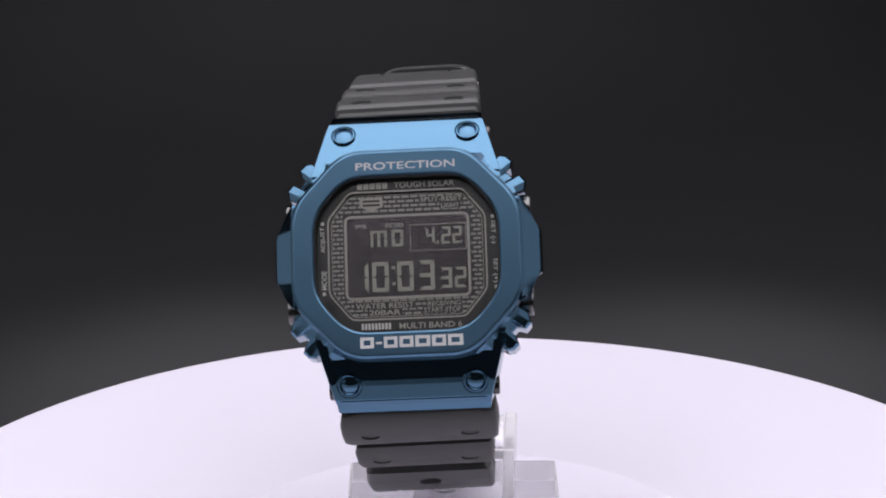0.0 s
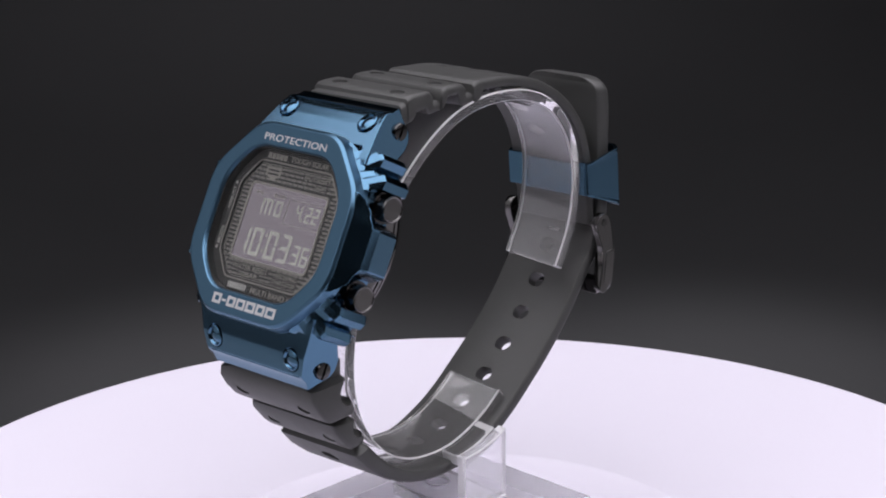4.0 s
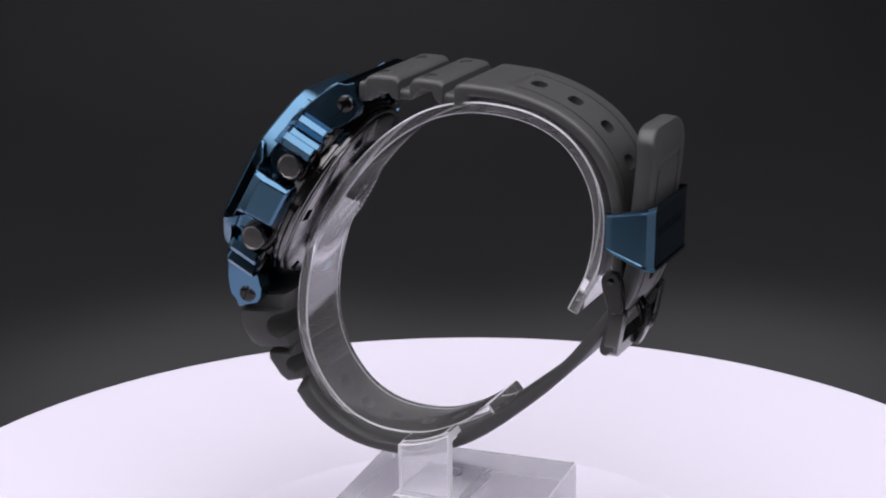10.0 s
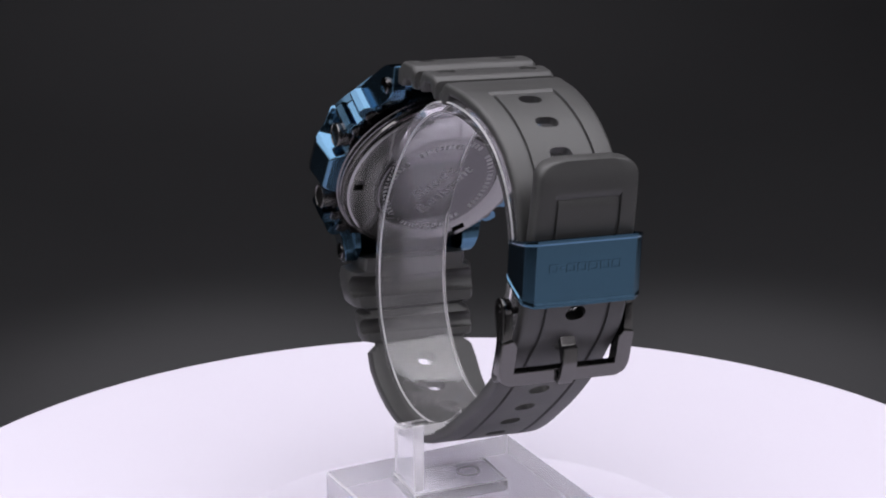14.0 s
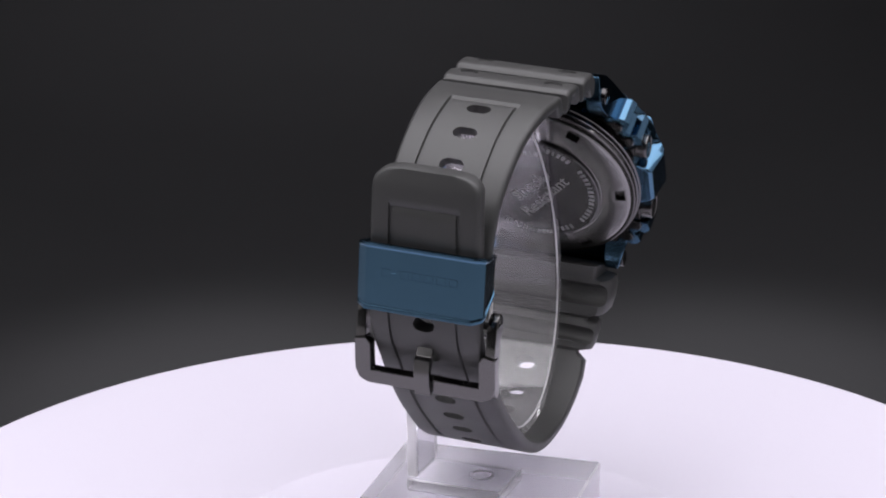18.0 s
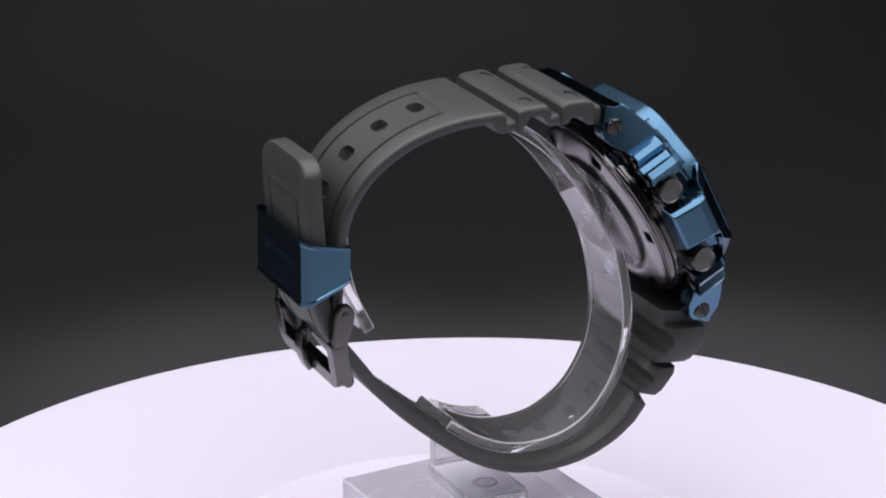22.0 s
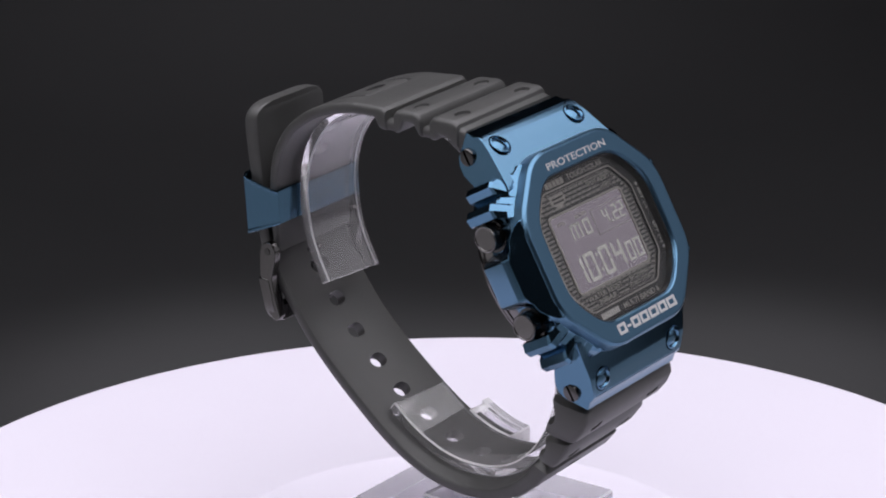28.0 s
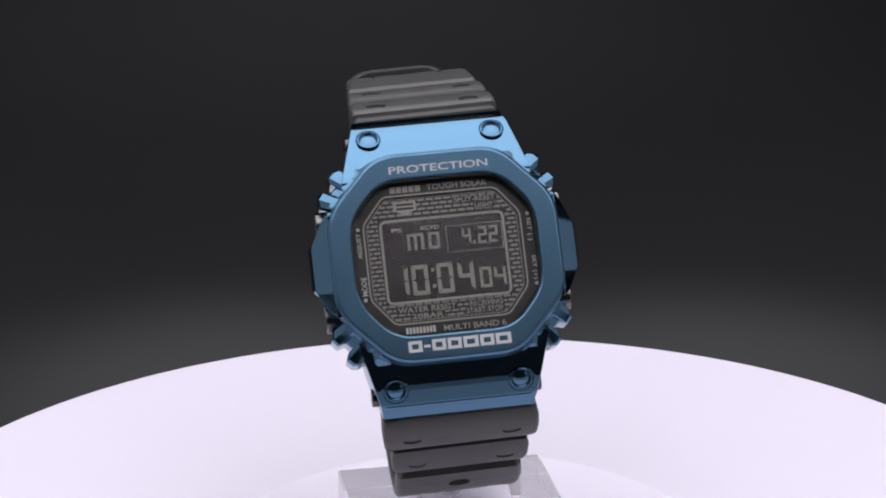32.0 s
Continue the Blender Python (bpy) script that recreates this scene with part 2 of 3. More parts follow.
def screw(name, r, h, at, axis, sign, mat, watch, lean=0):
    """A domed screw head with a slot, its face to sign along the axis, leaning about x."""
    bm = lathe([(0.05, -sign * 1.6), (r, -sign * 1.6), (r, sign * h * 0.55), (r * 0.9, sign * h * 0.9), (r * 0.75, sign * h), (0.05, sign * h)], (0, 0, 0), axis, 32)
    s = 0.15 * r
    c = block(sign * h - 0.3, sign * h + 0.3, -s, s, -1.2 * r, 1.2 * r) if axis == "x" else block(-1.2 * r, 1.2 * r, sign * h - 0.25, sign * h + 0.25, -s, s)
    for b in (bm, c):
        bmesh.ops.transform(b, matrix=Matrix.Translation(at) @ Matrix.Rotation(radians(lean), 4, "X"), verts=b.verts)
    return carve(part(name, bm, mat, watch, "", CASE), [c])


def flank(sx):
    """One side of the outer case seen from the front: lug root, two teeth, button recess, and the same below."""
    up = [(10.5, 16.2), (13.6, 16.5), (14.4, 15.2), (15.3, 15.75), (16.3, 15.6), (17.1, 14.8), (16.7, 13.5), (16.0, 13.0), (17.0, 12.0), (18.3, 12.35), (19.1, 11.4), (18.8, 10.0), (16.9, 9.7), (16.9, 4.6)]
    return [(sx * x, z) for x, z in up] + [(sx * x, -z) for x, z in reversed(up)]


def on_octagon(x, z):
    """Where the ray from the middle to (x, z) meets the bezel's side."""
    hx, hz, cx, cz = 18.2, 16.6, 9.8, 7.7
    k = max(abs(x) / hx, abs(z) / hz, (abs(x) * (hz - cz) + abs(z) * (hx - cx)) / (hx * hz - cx * cz))
    return x / k, z / k


def case_parts(watch):
    bezel = part("bezel", ring_loft([(14.6, 12.4, 9.4, 6.4, -2.4), (14.6, 12.4, 9.4, 6.4, -3.8), (14.8, 12.6, 9.45, 6.45, -4.25), (15.0, 12.8, 9.5, 6.5, -4.4), (15.15, 12.95, 9.5, 6.55, -4.4), (17.6, 16.0, 9.55, 7.45, -4.4), (17.75, 16.15, 9.6, 7.5, -4.4), (17.85, 16.25, 9.65, 7.55, -4.36), (18.2, 16.6, 9.8, 7.7, -4.0), (18.25, 16.65, 9.85, 7.75, -3.85), (18.4, 16.8, 9.9, 7.8, -1.4), (15.2, 13.0, 9.5, 6.6, -1.0)], 3.2), BLUE_SATIN, watch, "blue ion-plated steel bezel", CASE, 22)
    lettering("PROTECTION", bezel, 0.2, 13.95, 15.7, 1.2, -4.42, WHITE_PRINT)
    # the maker's name: plain white blocks of the letters' size
    x = -7.6
    for w, mid in ((2.15, 0), (1.0, 1), (2.15, 0), (2.2, 0), (2.35, 0), (2.2, 0), (2.4, 0)):
        z0, z1 = (-14.45, -14.05) if mid else (-15.05, -13.3)
        part("logo_block", block(x, x + w, -4.45, -4.40, z0, z1) if mid else joined(block(x, x + w, -4.45, -4.40, z0, z0 + 0.48), block(x, x + w, -4.45, -4.40, z1 - 0.48, z1), block(x, x + 0.55, -4.45, -4.40, z0 + 0.48, z1 - 0.48), block(x + w - 0.55, x + w, -4.45, -4.40, z0 + 0.48, z1 - 0.48)), WHITE_PRINT, bezel)
        x += w + 0.28
    # outer case: flanks with teeth and guards
    outline = flank(1) + flank(-1)[::-1]
    collar = [on_octagon(x, z) for x, z in outline]
    loops = []
    for k, y in ((0.9, -0.9), (0.9, -2.0)):
        loops.append([(a * k, y, b * k) for a, b in collar])
    for mix, y in ((0.0, -2.3), (0.3, -1.5), (0.9, -0.4), (1.0, 0.1), (1.0, 5.1), (0.98, 5.4)):
        loops.append([(a + (x - a) * mix, y, b + (z - b) * mix) for (x, z), (a, b) in zip(outline, collar)])
    part("outer_case", bevelled(loft(loops), 0.16, 2, 30), BLUE, watch, "blue steel outer case with side teeth", CASE, 16)
    # button guards: a slope that runs from the bezel to a ridge, an upright outer face, and lips round the button recesses
    shapes = ((8.3, (16.6, 5.4), (16.6, 5.0), (17.2, -3.0), (18.0, -3.6)), (7.5, (16.8, 5.4), (16.8, 5.0), (17.3, -2.2), (18.9, -2.7)), (6.0, (16.9, 5.4), (17.0, 5.0), (17.4, -0.9), (19.8, -1.6)), (4.6, (17.3, 5.4), (17.4, 5.0), (17.8, 0.0), (20.4, -1.6)), (4.0, (19.1, 5.4), (19.5, 5.0), (20.4, 0.3), (20.75, -1.35)), (3.3, (19.9, 5.4), (20.35, 5.0), (21.3, 0.2), (20.95, -1.3)))
    for sx in (1, -1):
        loops = []
        for z, b, b2, c, d in (*shapes, *[(-z, *rest) for z, *rest in reversed(shapes)]):
            loops.append([(sx * x, y, z) for x, y in ((16.0, 5.4), b, b2, c, d, (18.0, -4.02), (16.0, -4.02))])
        part("button_guard", bevelled(loft(loops), 0.2, 2, 28), BLUE, watch, "blue steel guard between the push buttons", CASE, 24)
    part("inner_body", prism([(x * 0.925, z * 0.94) for x, z in outline], 5.2, 5.75, "y", 0.15, 1), BLACK_STEEL, watch, "black body inside the blue shell", CASE)
    part("inner_case", lathe([(0.5, 4.6), (18.0, 4.6), (18.3, 5.6), (18.3, 6.1), (17.9, 6.3), (17.9, 6.5), (18.15, 6.65), (18.15, 7.1), (17.7, 7.25), (17.7, 7.45), (17.9, 7.55), (17.8, 7.95), (17.4, 8.1), (0.5, 8.1)], axis="y", steps=96), CASE_STEEL, watch, "polished black steel inner case", CASE, 40)
    back = part("case_back", lathe([(0.5, 7.8), (17.0, 7.8), (17.0, 8.3), (16.7, 8.55), (16.5, 8.6), (12.3, 9.25), (12.1, 9.2), (11.9, 9.05), (11.75, 9.1), (0.5, 9.1)], axis="y", steps=96), FLANGE, watch, "satin steel case back flange with square notches", CASE)
    disc = part("back_disc", lathe([(0.5, 9.0), (11.6, 9.0), (11.6, 9.75), (11.4, 9.9), (0.5, 9.9)], axis="y", steps=96), BACK_STEEL, back, "grey steel disc with engraving")
    cuts = []
    for k in range(6):
        a = radians(30 + 60 * k)
        c = block(-1.2, 1.2, 7.9, 9.6, 14.3, 16.1)
        bmesh.ops.rotate(c, verts=c.verts, cent=(0, 0, 0), matrix=Matrix.Rotation(a, 3, "Y"))
        cuts.append(c)
    carve(back, [joined(*cuts)])
    for word, v, w, h in (("Shock", 1.8, 9.0, 2.7), ("Resistant", -1.9, 12.4, 2.4)):
        lettering(word, disc, -v * math.sin(radians(-TEXT_LEAN)), v * math.cos(radians(TEXT_LEAN)), w, h, 9.9, ENGRAVED, TEXT_LEAN, back=True)
    marks = []
    for k in range(64):
        if k % 16 in (7, 8):
            continue
        c = block(-0.28, 0.28, 9.89, 9.92, 9.7, 10.7) if k % 5 else block(-0.1, 0.1, 9.89, 9.92, 9.7, 10.7)
        bmesh.ops.rotate(c, verts=c.verts, cent=(0, 0, 0), matrix=Matrix.Rotation(2 * math.pi * k / 64, 3, "Y"))
        marks.append(c)
    part("engraved_ring", joined(*marks), ENGRAVED, disc, "ring of small engraved marks")
    for side in (1, -1):
        lug = [(-1.9, 13.0), (-1.6, 14.2), (-1.0, 15.8), (-0.35, 17.6), (0.4, 19.6), (1.2, 21.4), (1.75, 22.3), (2.3, 22.8), (3.2, 23.05), (4.4, 24.15), (5.9, 22.5), (7.3, 21.1), (7.6, 19.6), (7.1, 17.9), (5.8, 16.2), (5.3, 15.6), (5.0, 13.0)]
        if side < 0:      # the lower plate has two flats that meet at the screws
            lug[1:8] = [(-1.35, 14.6), (-0.85, 16.0), (0.2, 19.5), (0.62, 20.4), (1.75, 22.3), (2.3, 22.8)]
        lug = [(y, side * z) for y, z in lug]
        bm = prism(lug, -1, 1, "x")
        for v in bm.verts:
            v.co.x *= 12.1 + (23.7 - min(abs(v.co.z), 23.7)) * 0.285      # flares towards the case
        ob = part("lug_plate", bevelled(bm, 0.22, 2, 33), BLUE, watch, "blue steel strap lug plate", CASE)
        # a fine joint near the strap edge, the gap for the strap's root, and the screw seats
        cuts = [block(-11.6, 11.6, 1.2, 2.5, min(side * 22.42, side * 22.58), max(side * 22.42, side * 22.58)), block(-10.4, 10.4, 4.9, 9, min(side * 14.5, side * 26), max(side * 14.5, side * 26))]
        for sx in (1, -1):
            c = lathe([(0.05, -2), (2.05, -2), (2.05, 0.55), (0.05, 0.55)], (0, 0, 0), "y", 32)
            bmesh.ops.transform(c, matrix=Matrix.Translation((sx * 9.95, 0.66, side * 20.2)) @ Matrix.Rotation(radians(-29 * side), 4, "X"), verts=c.verts)
            cuts.append(c)
        for c in cuts:
            carve(ob, [c])
        for sx in (1, -1):
            bm = lathe([(0.05, 1.6), (1.85, 1.6), (1.85, -0.15), (1.78, -0.3), (1.6, -0.32), (1.5, -0.1), (1.35, 0.05), (1.0, -0.12), (0.55, -0.26), (0.05, -0.3)], (0, 0, 0), "y", 36)
            bmesh.ops.transform(bm, matrix=Matrix.Translation((sx * 9.95, 0.66, side * 20.2)) @ Matrix.Rotation(radians(-29 * side), 4, "X"), verts=bm.verts)
            part("lug_screw", bm, BLUE, watch, "domed blue lug screw", CASE, 60)
            screw("side_screw", 1.5, 0.55, (sx * 13.05, 5.05, side * 20.4), "x", sx, BLACK_STEEL, watch)
            part("button_collar", lathe([(2.55, sx * 16.0), (2.75, sx * 17.2), (2.7, sx * 17.5), (2.3, sx * 17.5), (2.3, sx * 16.0)], (0, 3.05, side * 7.55), "x", 40), BLACK_STEEL, watch, "", CASE)
            part("push_button", lathe([(0.05, sx * 15), (2.2, sx * 15), (2.2, sx * 19.3), (2.12, sx * 19.5), (1.98, sx * 19.56), (1.86, sx * 19.5), (1.8, sx * 19.42), (0.05, sx * 19.46)], (0, 3.05, side * 7.55), "x", 40), GUNMETAL, watch, "round brushed gunmetal push button", CASE)
    dial_parts(watch)


SEGMENTS = {"0": "abcdef", "1": "bc", "2": "abged", "3": "abgcd", "4": "fgbc", "5": "afgcd", "6": "afgedc", "7": "abc", "8": "abcdefg", "9": "abcdfg"}


def segment(which, w, h, t):
    """One bar of a seven-part digit, as a polygon about the digit's centre."""
    x, z, g = w / 2, h / 2, 0.10 * t
    horizontal = lambda c: [(-x + g, c), (-x + t * 0.55, c + t / 2), (x - t * 0.55, c + t / 2), (x - g, c), (x - t * 0.55, c - t / 2), (-x + t * 0.55, c - t / 2)]
    return {
        "a": [(-x + g, z), (x - g, z), (x - t, z - t), (-x + t, z - t)],
        "d": [(-x + g, -z), (-x + t, -z + t), (x - t, -z + t), (x - g, -z)],
        "g": horizontal(0),
        "b": [(x, z - g), (x, g), (x - t * 0.5, g), (x - t, t * 0.55), (x - t, z - t - g)],
        "c": [(x, -g), (x, -z + g), (x - t, -z + t + g), (x - t, -t * 0.55), (x - t * 0.5, -g)],
        "f": [(-x, z - g), (-x + t, z - t - g), (-x + t, t * 0.55), (-x + t * 0.5, g), (-x, g)],
        "e": [(-x, -g), (-x + t * 0.5, -g), (-x + t, -t * 0.55), (-x + t, -z + t + g), (-x, -z + g)],
    }[which]


FACE = -2.0
changing = []


def digit(ch, cx, cz, w, h, t, plate):
    bms = []
    for s in SEGMENTS[ch]:
        bms.append(prism([(cx + x, cz + z) for x, z in segment(s, w, h, t)], FACE - 0.03, FACE + 0.02, "y"))
    part("digit", joined(*bms), DIGIT, plate)


def counting_digit(cx, cz, w, h, t, plate, shows):
    """A digit whose bars rise to the plate's face or sink under it: shows is rows of (second, character)."""
    for s in "abcdefg":
        ob = part("digit_bar", prism([(cx + x, cz + z) for x, z in segment(s, w, h, t)], FACE - 0.03, FACE + 0.02, "y"), DIGIT, plate)
        changing.append((ob, [(t0, s in SEGMENTS[c]) for t0, c in shows]))


def dial_parts(watch):
    dial = part("dial", prism(octagon(15.0, 12.7, 9.6, 6.6), -1.9, -1.0, "y"), DIAL, watch, "black dial with brick pattern and inverted display", CASE)
    part("flange", ring_loft([(14.9, 12.6, 9.6, 6.6, -1.9), (14.9, 12.6, 9.6, 6.6, -2.35), (12.6, 10.35, 9.05, 6.0, -2.35), (12.6, 10.35, 9.05, 6.0, -1.9)], 1.0), DIAL, dial)
    # added black ring: keeps bright reflections off the bezel's inner wall
    part("gasket", ring_loft([(14.58, 12.38, 9.4, 6.4, -3.75), (14.58, 12.38, 9.4, 6.4, -2.3), (14.4, 12.2, 9.35, 6.35, -2.3), (14.4, 12.2, 9.35, 6.35, -3.75)], 2.4), DIAL, dial, "black ring added over the bezel's inner wall")
    part("dial_line", frame_line(octagon(12.6, 10.35, 9.05, 6.0, 0.9, 3), 0.26, -2.37, -2.3), PRINT, dial)
    part("dial_line", frame_line(octagon(12.0, 9.8, 8.8, 5.8, 0.9, 3), 0.09, -1.95, -1.89), PRINT, dial)
    rect = rounded([(9.95, 6.5), (9.95, -7.0), (-9.95, -7.0), (-9.95, 6.5)], 1.2, 5)
    part("display_frame", frame_line(rect, 0.38, -2.12, -1.89), PRINT, dial, "grey printed display frame")
    plate = part("display", prism(rounded([(9.6, 6.15), (9.6, -6.65), (-9.6, -6.65), (-9.6, 6.15)], 0.9, 4), FACE, -1.89, "y"), LCD, dial, "inverted dark display with pale digits")
    # brick print between the frame and the line
    bms, row = [], 0
    for zc in np.arange(-9.36, 9.5, 0.72):
        row += 1
        for k in range(-9, 10):
            x0 = k * 1.40 + (0.70 if row % 2 else 0)
            x1 = x0 + 1.16
            inside = abs(zc) < 6.9
            lim = 11.8 if abs(zc) < 5.8 else 11.8 - (abs(zc) - 5.8) * 0.8
            x0, x1 = max(x0, -lim), min(x1, lim)
            if inside and zc > -7.2:
                if x0 > -10.1 and x1 < 10.1:
                    continue
                if x0 < 10.1 < x1:
                    x0 = 10.15
                if x0 < -10.1 < x1:
                    x1 = -10.15
            if x1 - x0 < 0.25:
                continue
            bms.append((x0, x1, zc))
    bm = bmesh.new()
    for x0, x1, zc in bms:
        q = [bm.verts.new((x, y, zc + dz)) for y in (-1.89, -1.93) for x, dz in ((x0, -0.19), (x1, -0.19), (x1, 0.19), (x0, 0.19))]
        for f in ((4, 5, 6, 7), (0, 1, 5, 4), (1, 2, 6, 5), (2, 3, 7, 6), (3, 0, 4, 7)):
            bm.faces.new([q[i] for i in f])
    tagged(part("brick_print", bm, BRICK, dial), "fine grey brick pattern print", kind="stuff")
    # print on the dial
    for text, cx, cz, w, h, turn in (("TOUGH SOLAR", 3.0, 11.2, 9.6, 0.95, 0), ("MULTI BAND 6", 3.4, -11.4, 9.9, 0.95, 0), ("ADJUST", -13.3, 2.8, 4.1, 0.85, 90), ("MODE", -13.25, -3.7, 3.0, 0.85, 90), ("SET (-)", 13.65, 2.95, 3.7, 0.85, -90), ("SET (+)", 13.8, -3.2, 3.85, 0.85, -90)):
        lettering(text, dial, cx, cz, w, h, -2.36, PALE_PRINT if abs(cx) > 13 else PRINT, turn)
    for text, cx, cz, w, h in (("SPLIT-RESET", 5.6, 8.75, 6.6, 0.75), ("LIGHT", 7.0, 7.65, 2.9, 0.75), ("WATER RESIST", -3.8, -8.0, 9.2, 0.9), ("20BAR", -3.8, -9.1, 5.0, 0.85), ("RECEIVING", 5.6, -7.95, 5.2, 0.75), ("START-STOP", 5.3, -9.0, 5.8, 0.75)):
        part("print_ground", block(cx - w / 2 - 0.25, cx + w / 2 + 0.25, -1.95, -1.9, cz - h / 2 - 0.12, cz + h / 2 + 0.12), DIAL, dial)
        lettering(text, dial, cx, cz, w, h, -1.965, PRINT)
    for x, z in ((-13.35, 5.4), (-13.3, -5.85), (13.65, 5.5), (13.9, -5.75)):
        part("dot", lathe([(0.02, -2.38), (0.3, -2.38), (0.3, -2.33), (0.02, -2.33)], (x, 0, z), "y", 16), PALE_PRINT, dial)
    for x, z, w in ((-5.27, 11.15, 5.0), (-5.2, -11.35, 4.8)):
        n = 5 if w > 4.9 else 9
        for k in range(n):
            part("logo_block", block(x - w / 2 + k * w / n + 0.08, x - w / 2 + (k + 1) * w / n - 0.08, -2.375, -2.34, z - 0.5, z + 0.5), PRINT if n == 5 else PALE_PRINT, dial)
    shield = [(-7.4, 9.2), (-3.8, 9.2), (-3.7, 7.9), (-4.5, 7.5), (-5.55, 6.95), (-6.6, 7.5), (-7.4, 7.9)]
    part("badge", prism([(x, z + 0.1) for x, z in shield], -1.99, -1.9, "y"), PRINT, dial)
    for z in (8.75, 8.1):
        part("badge_bar", block(-6.9, -4.2, -2.02, -1.98, z - 0.12, z + 0.22), DIAL, dial)
    # readout
    part("date_box", joined(block(0.5, 9.4, -2.03, -1.99, 4.68, 4.75), block(0.5, 9.4, -2.03, -1.99, 0.5, 0.57), block(0.5, 0.57, -2.03, -1.99, 0.5, 4.75), block(9.33, 9.4, -2.03, -1.99, 0.5, 4.75)), PRINT, plate)
    lettering("PS", plate, -7.2, 4.75, 1.7, 0.62, -2.02, PRINT)
    lettering("RCVD", plate, -1.95, 4.8, 2.9, 0.62, -2.02, PRINT)
    t = 0.42
    part("letter", joined(*[block(x - t / 2, x + t / 2, FACE - 0.03, FACE + 0.02, 1.4, 2.6) for x in (-5.55, -4.46, -3.37)], *[block(x - t / 2, x + t / 2, FACE - 0.03, FACE + 0.02, 2.75, 3.95) for x in (-5.55, -4.46, -3.37)], block(-5.75, -3.2, FACE - 0.03, FACE + 0.02, 3.62, 4.0)), DIGIT, plate)
    digit("0", -1.5, 2.7, 1.75, 2.65, 0.42, plate)
    digit("4", 3.7, 2.9, 1.35, 2.7, 0.36, plate)
    part("point", block(4.68, 5.02, FACE - 0.03, FACE + 0.02, 1.5, 2.0), DIGIT, plate)
    digit("2", 6.2, 2.85, 1.45, 2.7, 0.36, plate)
    digit("2", 7.95, 2.87, 1.45, 2.7, 0.36, plate)
    digit("1", -7.4, -3.45, 2.3, 4.75, 0.62, plate)
    digit("0", -4.35, -3.42, 2.6, 4.75, 0.62, plate)
    for z in (-2.0, -4.6):
        part("colon_dot", block(-2.5, -2.02, FACE - 0.03, FACE + 0.02, z - 0.24, z + 0.24), DIGIT, plate)
    digit("0", -0.4, -3.45, 2.55, 4.75, 0.62, plate)
    counting_digit(2.95, -3.42, 2.5, 4.75, 0.62, plate, [(0, "3"), (27.16667, "4")])
    counting_digit(6.0, -3.95, 1.85, 3.25, 0.44, plate, [(0, "3"), (7.16667, "4"), (17.16667, "5"), (27.16667, "0")])
    counting_digit(8.3, -3.95, 1.85, 3.25, 0.44, plate, [(max(k - 25 / 30, 0), str((32 + k) % 10)) for k in range(33)])
    part("crystal", prism(octagon(14.4, 12.2, 9.35, 6.35, 2.4, 5), -3.9, -3.1, "y"), CRYSTAL, watch, "clear flat crystal", CASE)


# ---- strap ----
SKEW = 0.036      # the strap runs two degrees off the stand's line


def shift(y):
    """The strap runs slightly askew behind the case."""
    return max(-SKEW * y, -1.95) if y > 0 else 0.0


def swept(stations, corner=0.8, groove=None):
    """A band through stations of (y_in, z_in, y_out, z_out, half width, inner chamfer): rounded across."""
    loops = []
    for k, (yi, zi, yo, zo, h, *more) in enumerate(stations):
        d = math.hypot(yo - yi, zo - zi)
        c = min(corner, d * 0.45, h * 0.4)
        ci = more[0] if more else c
        g, span = groove(k) if groove else (0.0, 0.0)
        arc = [(1 - math.cos(a), 1 - math.sin(a)) for a in np.linspace(0, math.pi / 2, 4)]
        sec = [(h - ci * 0.7 * u, ci * v) for u, v in arc[::-1]] + [(h - c * u, d - c * v) for u, v in arc]
        gx = min(5.75, h * 0.62)
        for sx in (1, -1):
            e = [(gx + 0.36, d), (gx + 0.22, d - g), (gx - 0.22, d - g * 1.0), (gx - 0.36, d - span)]
            sec += [(sx * u, v) for u, v in (e if sx > 0 else e[::-1])]
        sec += [(-h + c * u, d - c * v) for u, v in arc[::-1]] + [(-h + ci * 0.7 * u, ci * v) for u, v in arc]
        uy, uz = (yo - yi) / d, (zo - zi) / d
        loops.append([(x + shift(yi), yi + uy * w + SKEW * x, zi + uz * w) for x, w in sec])
    return loft(loops)


def along(a, b, s):
    """Middle, inward-to-outward direction and heading at the arc length s along two lines."""
    mid = (a + b) / 2
    L = np.r_[0, np.cumsum(np.linalg.norm(np.diff(mid, axis=0), axis=1))]
    p = np.array([np.interp(s, L, mid[:, i]) for i in (0, 1)])
    q = np.array([np.interp(s + 0.5, L, mid[:, i]) for i in (0, 1)])
    t = (q - p) / np.linalg.norm(q - p)
    return p, t


def slot(p, t, long_, wide, deep0, deep1):
    """A cutter with round ends, its long side across the band."""
    pts = [(long_ / 2 - wide / 2 + wide / 2 * math.cos(a), wide / 2 * math.sin(a)) for a in np.linspace(-math.pi / 2, math.pi / 2, 9)]
    pts += [(-x, -z) for x, z in pts]
    bm = prism(pts, deep0, deep1, "z")
    n = (-t[1], t[0])
    for v in bm.verts:
        x, s, d = v.co
        v.co = (x + shift(p[0]), p[0] + t[0] * s + n[0] * d, p[1] + t[1] * s + n[1] * d)
    return bm


def length_at(a, b, y, z):
    mid = (a + b) / 2
    L = np.r_[0, np.cumsum(np.linalg.norm(np.diff(mid, axis=0), axis=1))]
    return L[np.argmin(np.hypot(mid[:, 0] - y, mid[:, 1] - z))], L[-1]


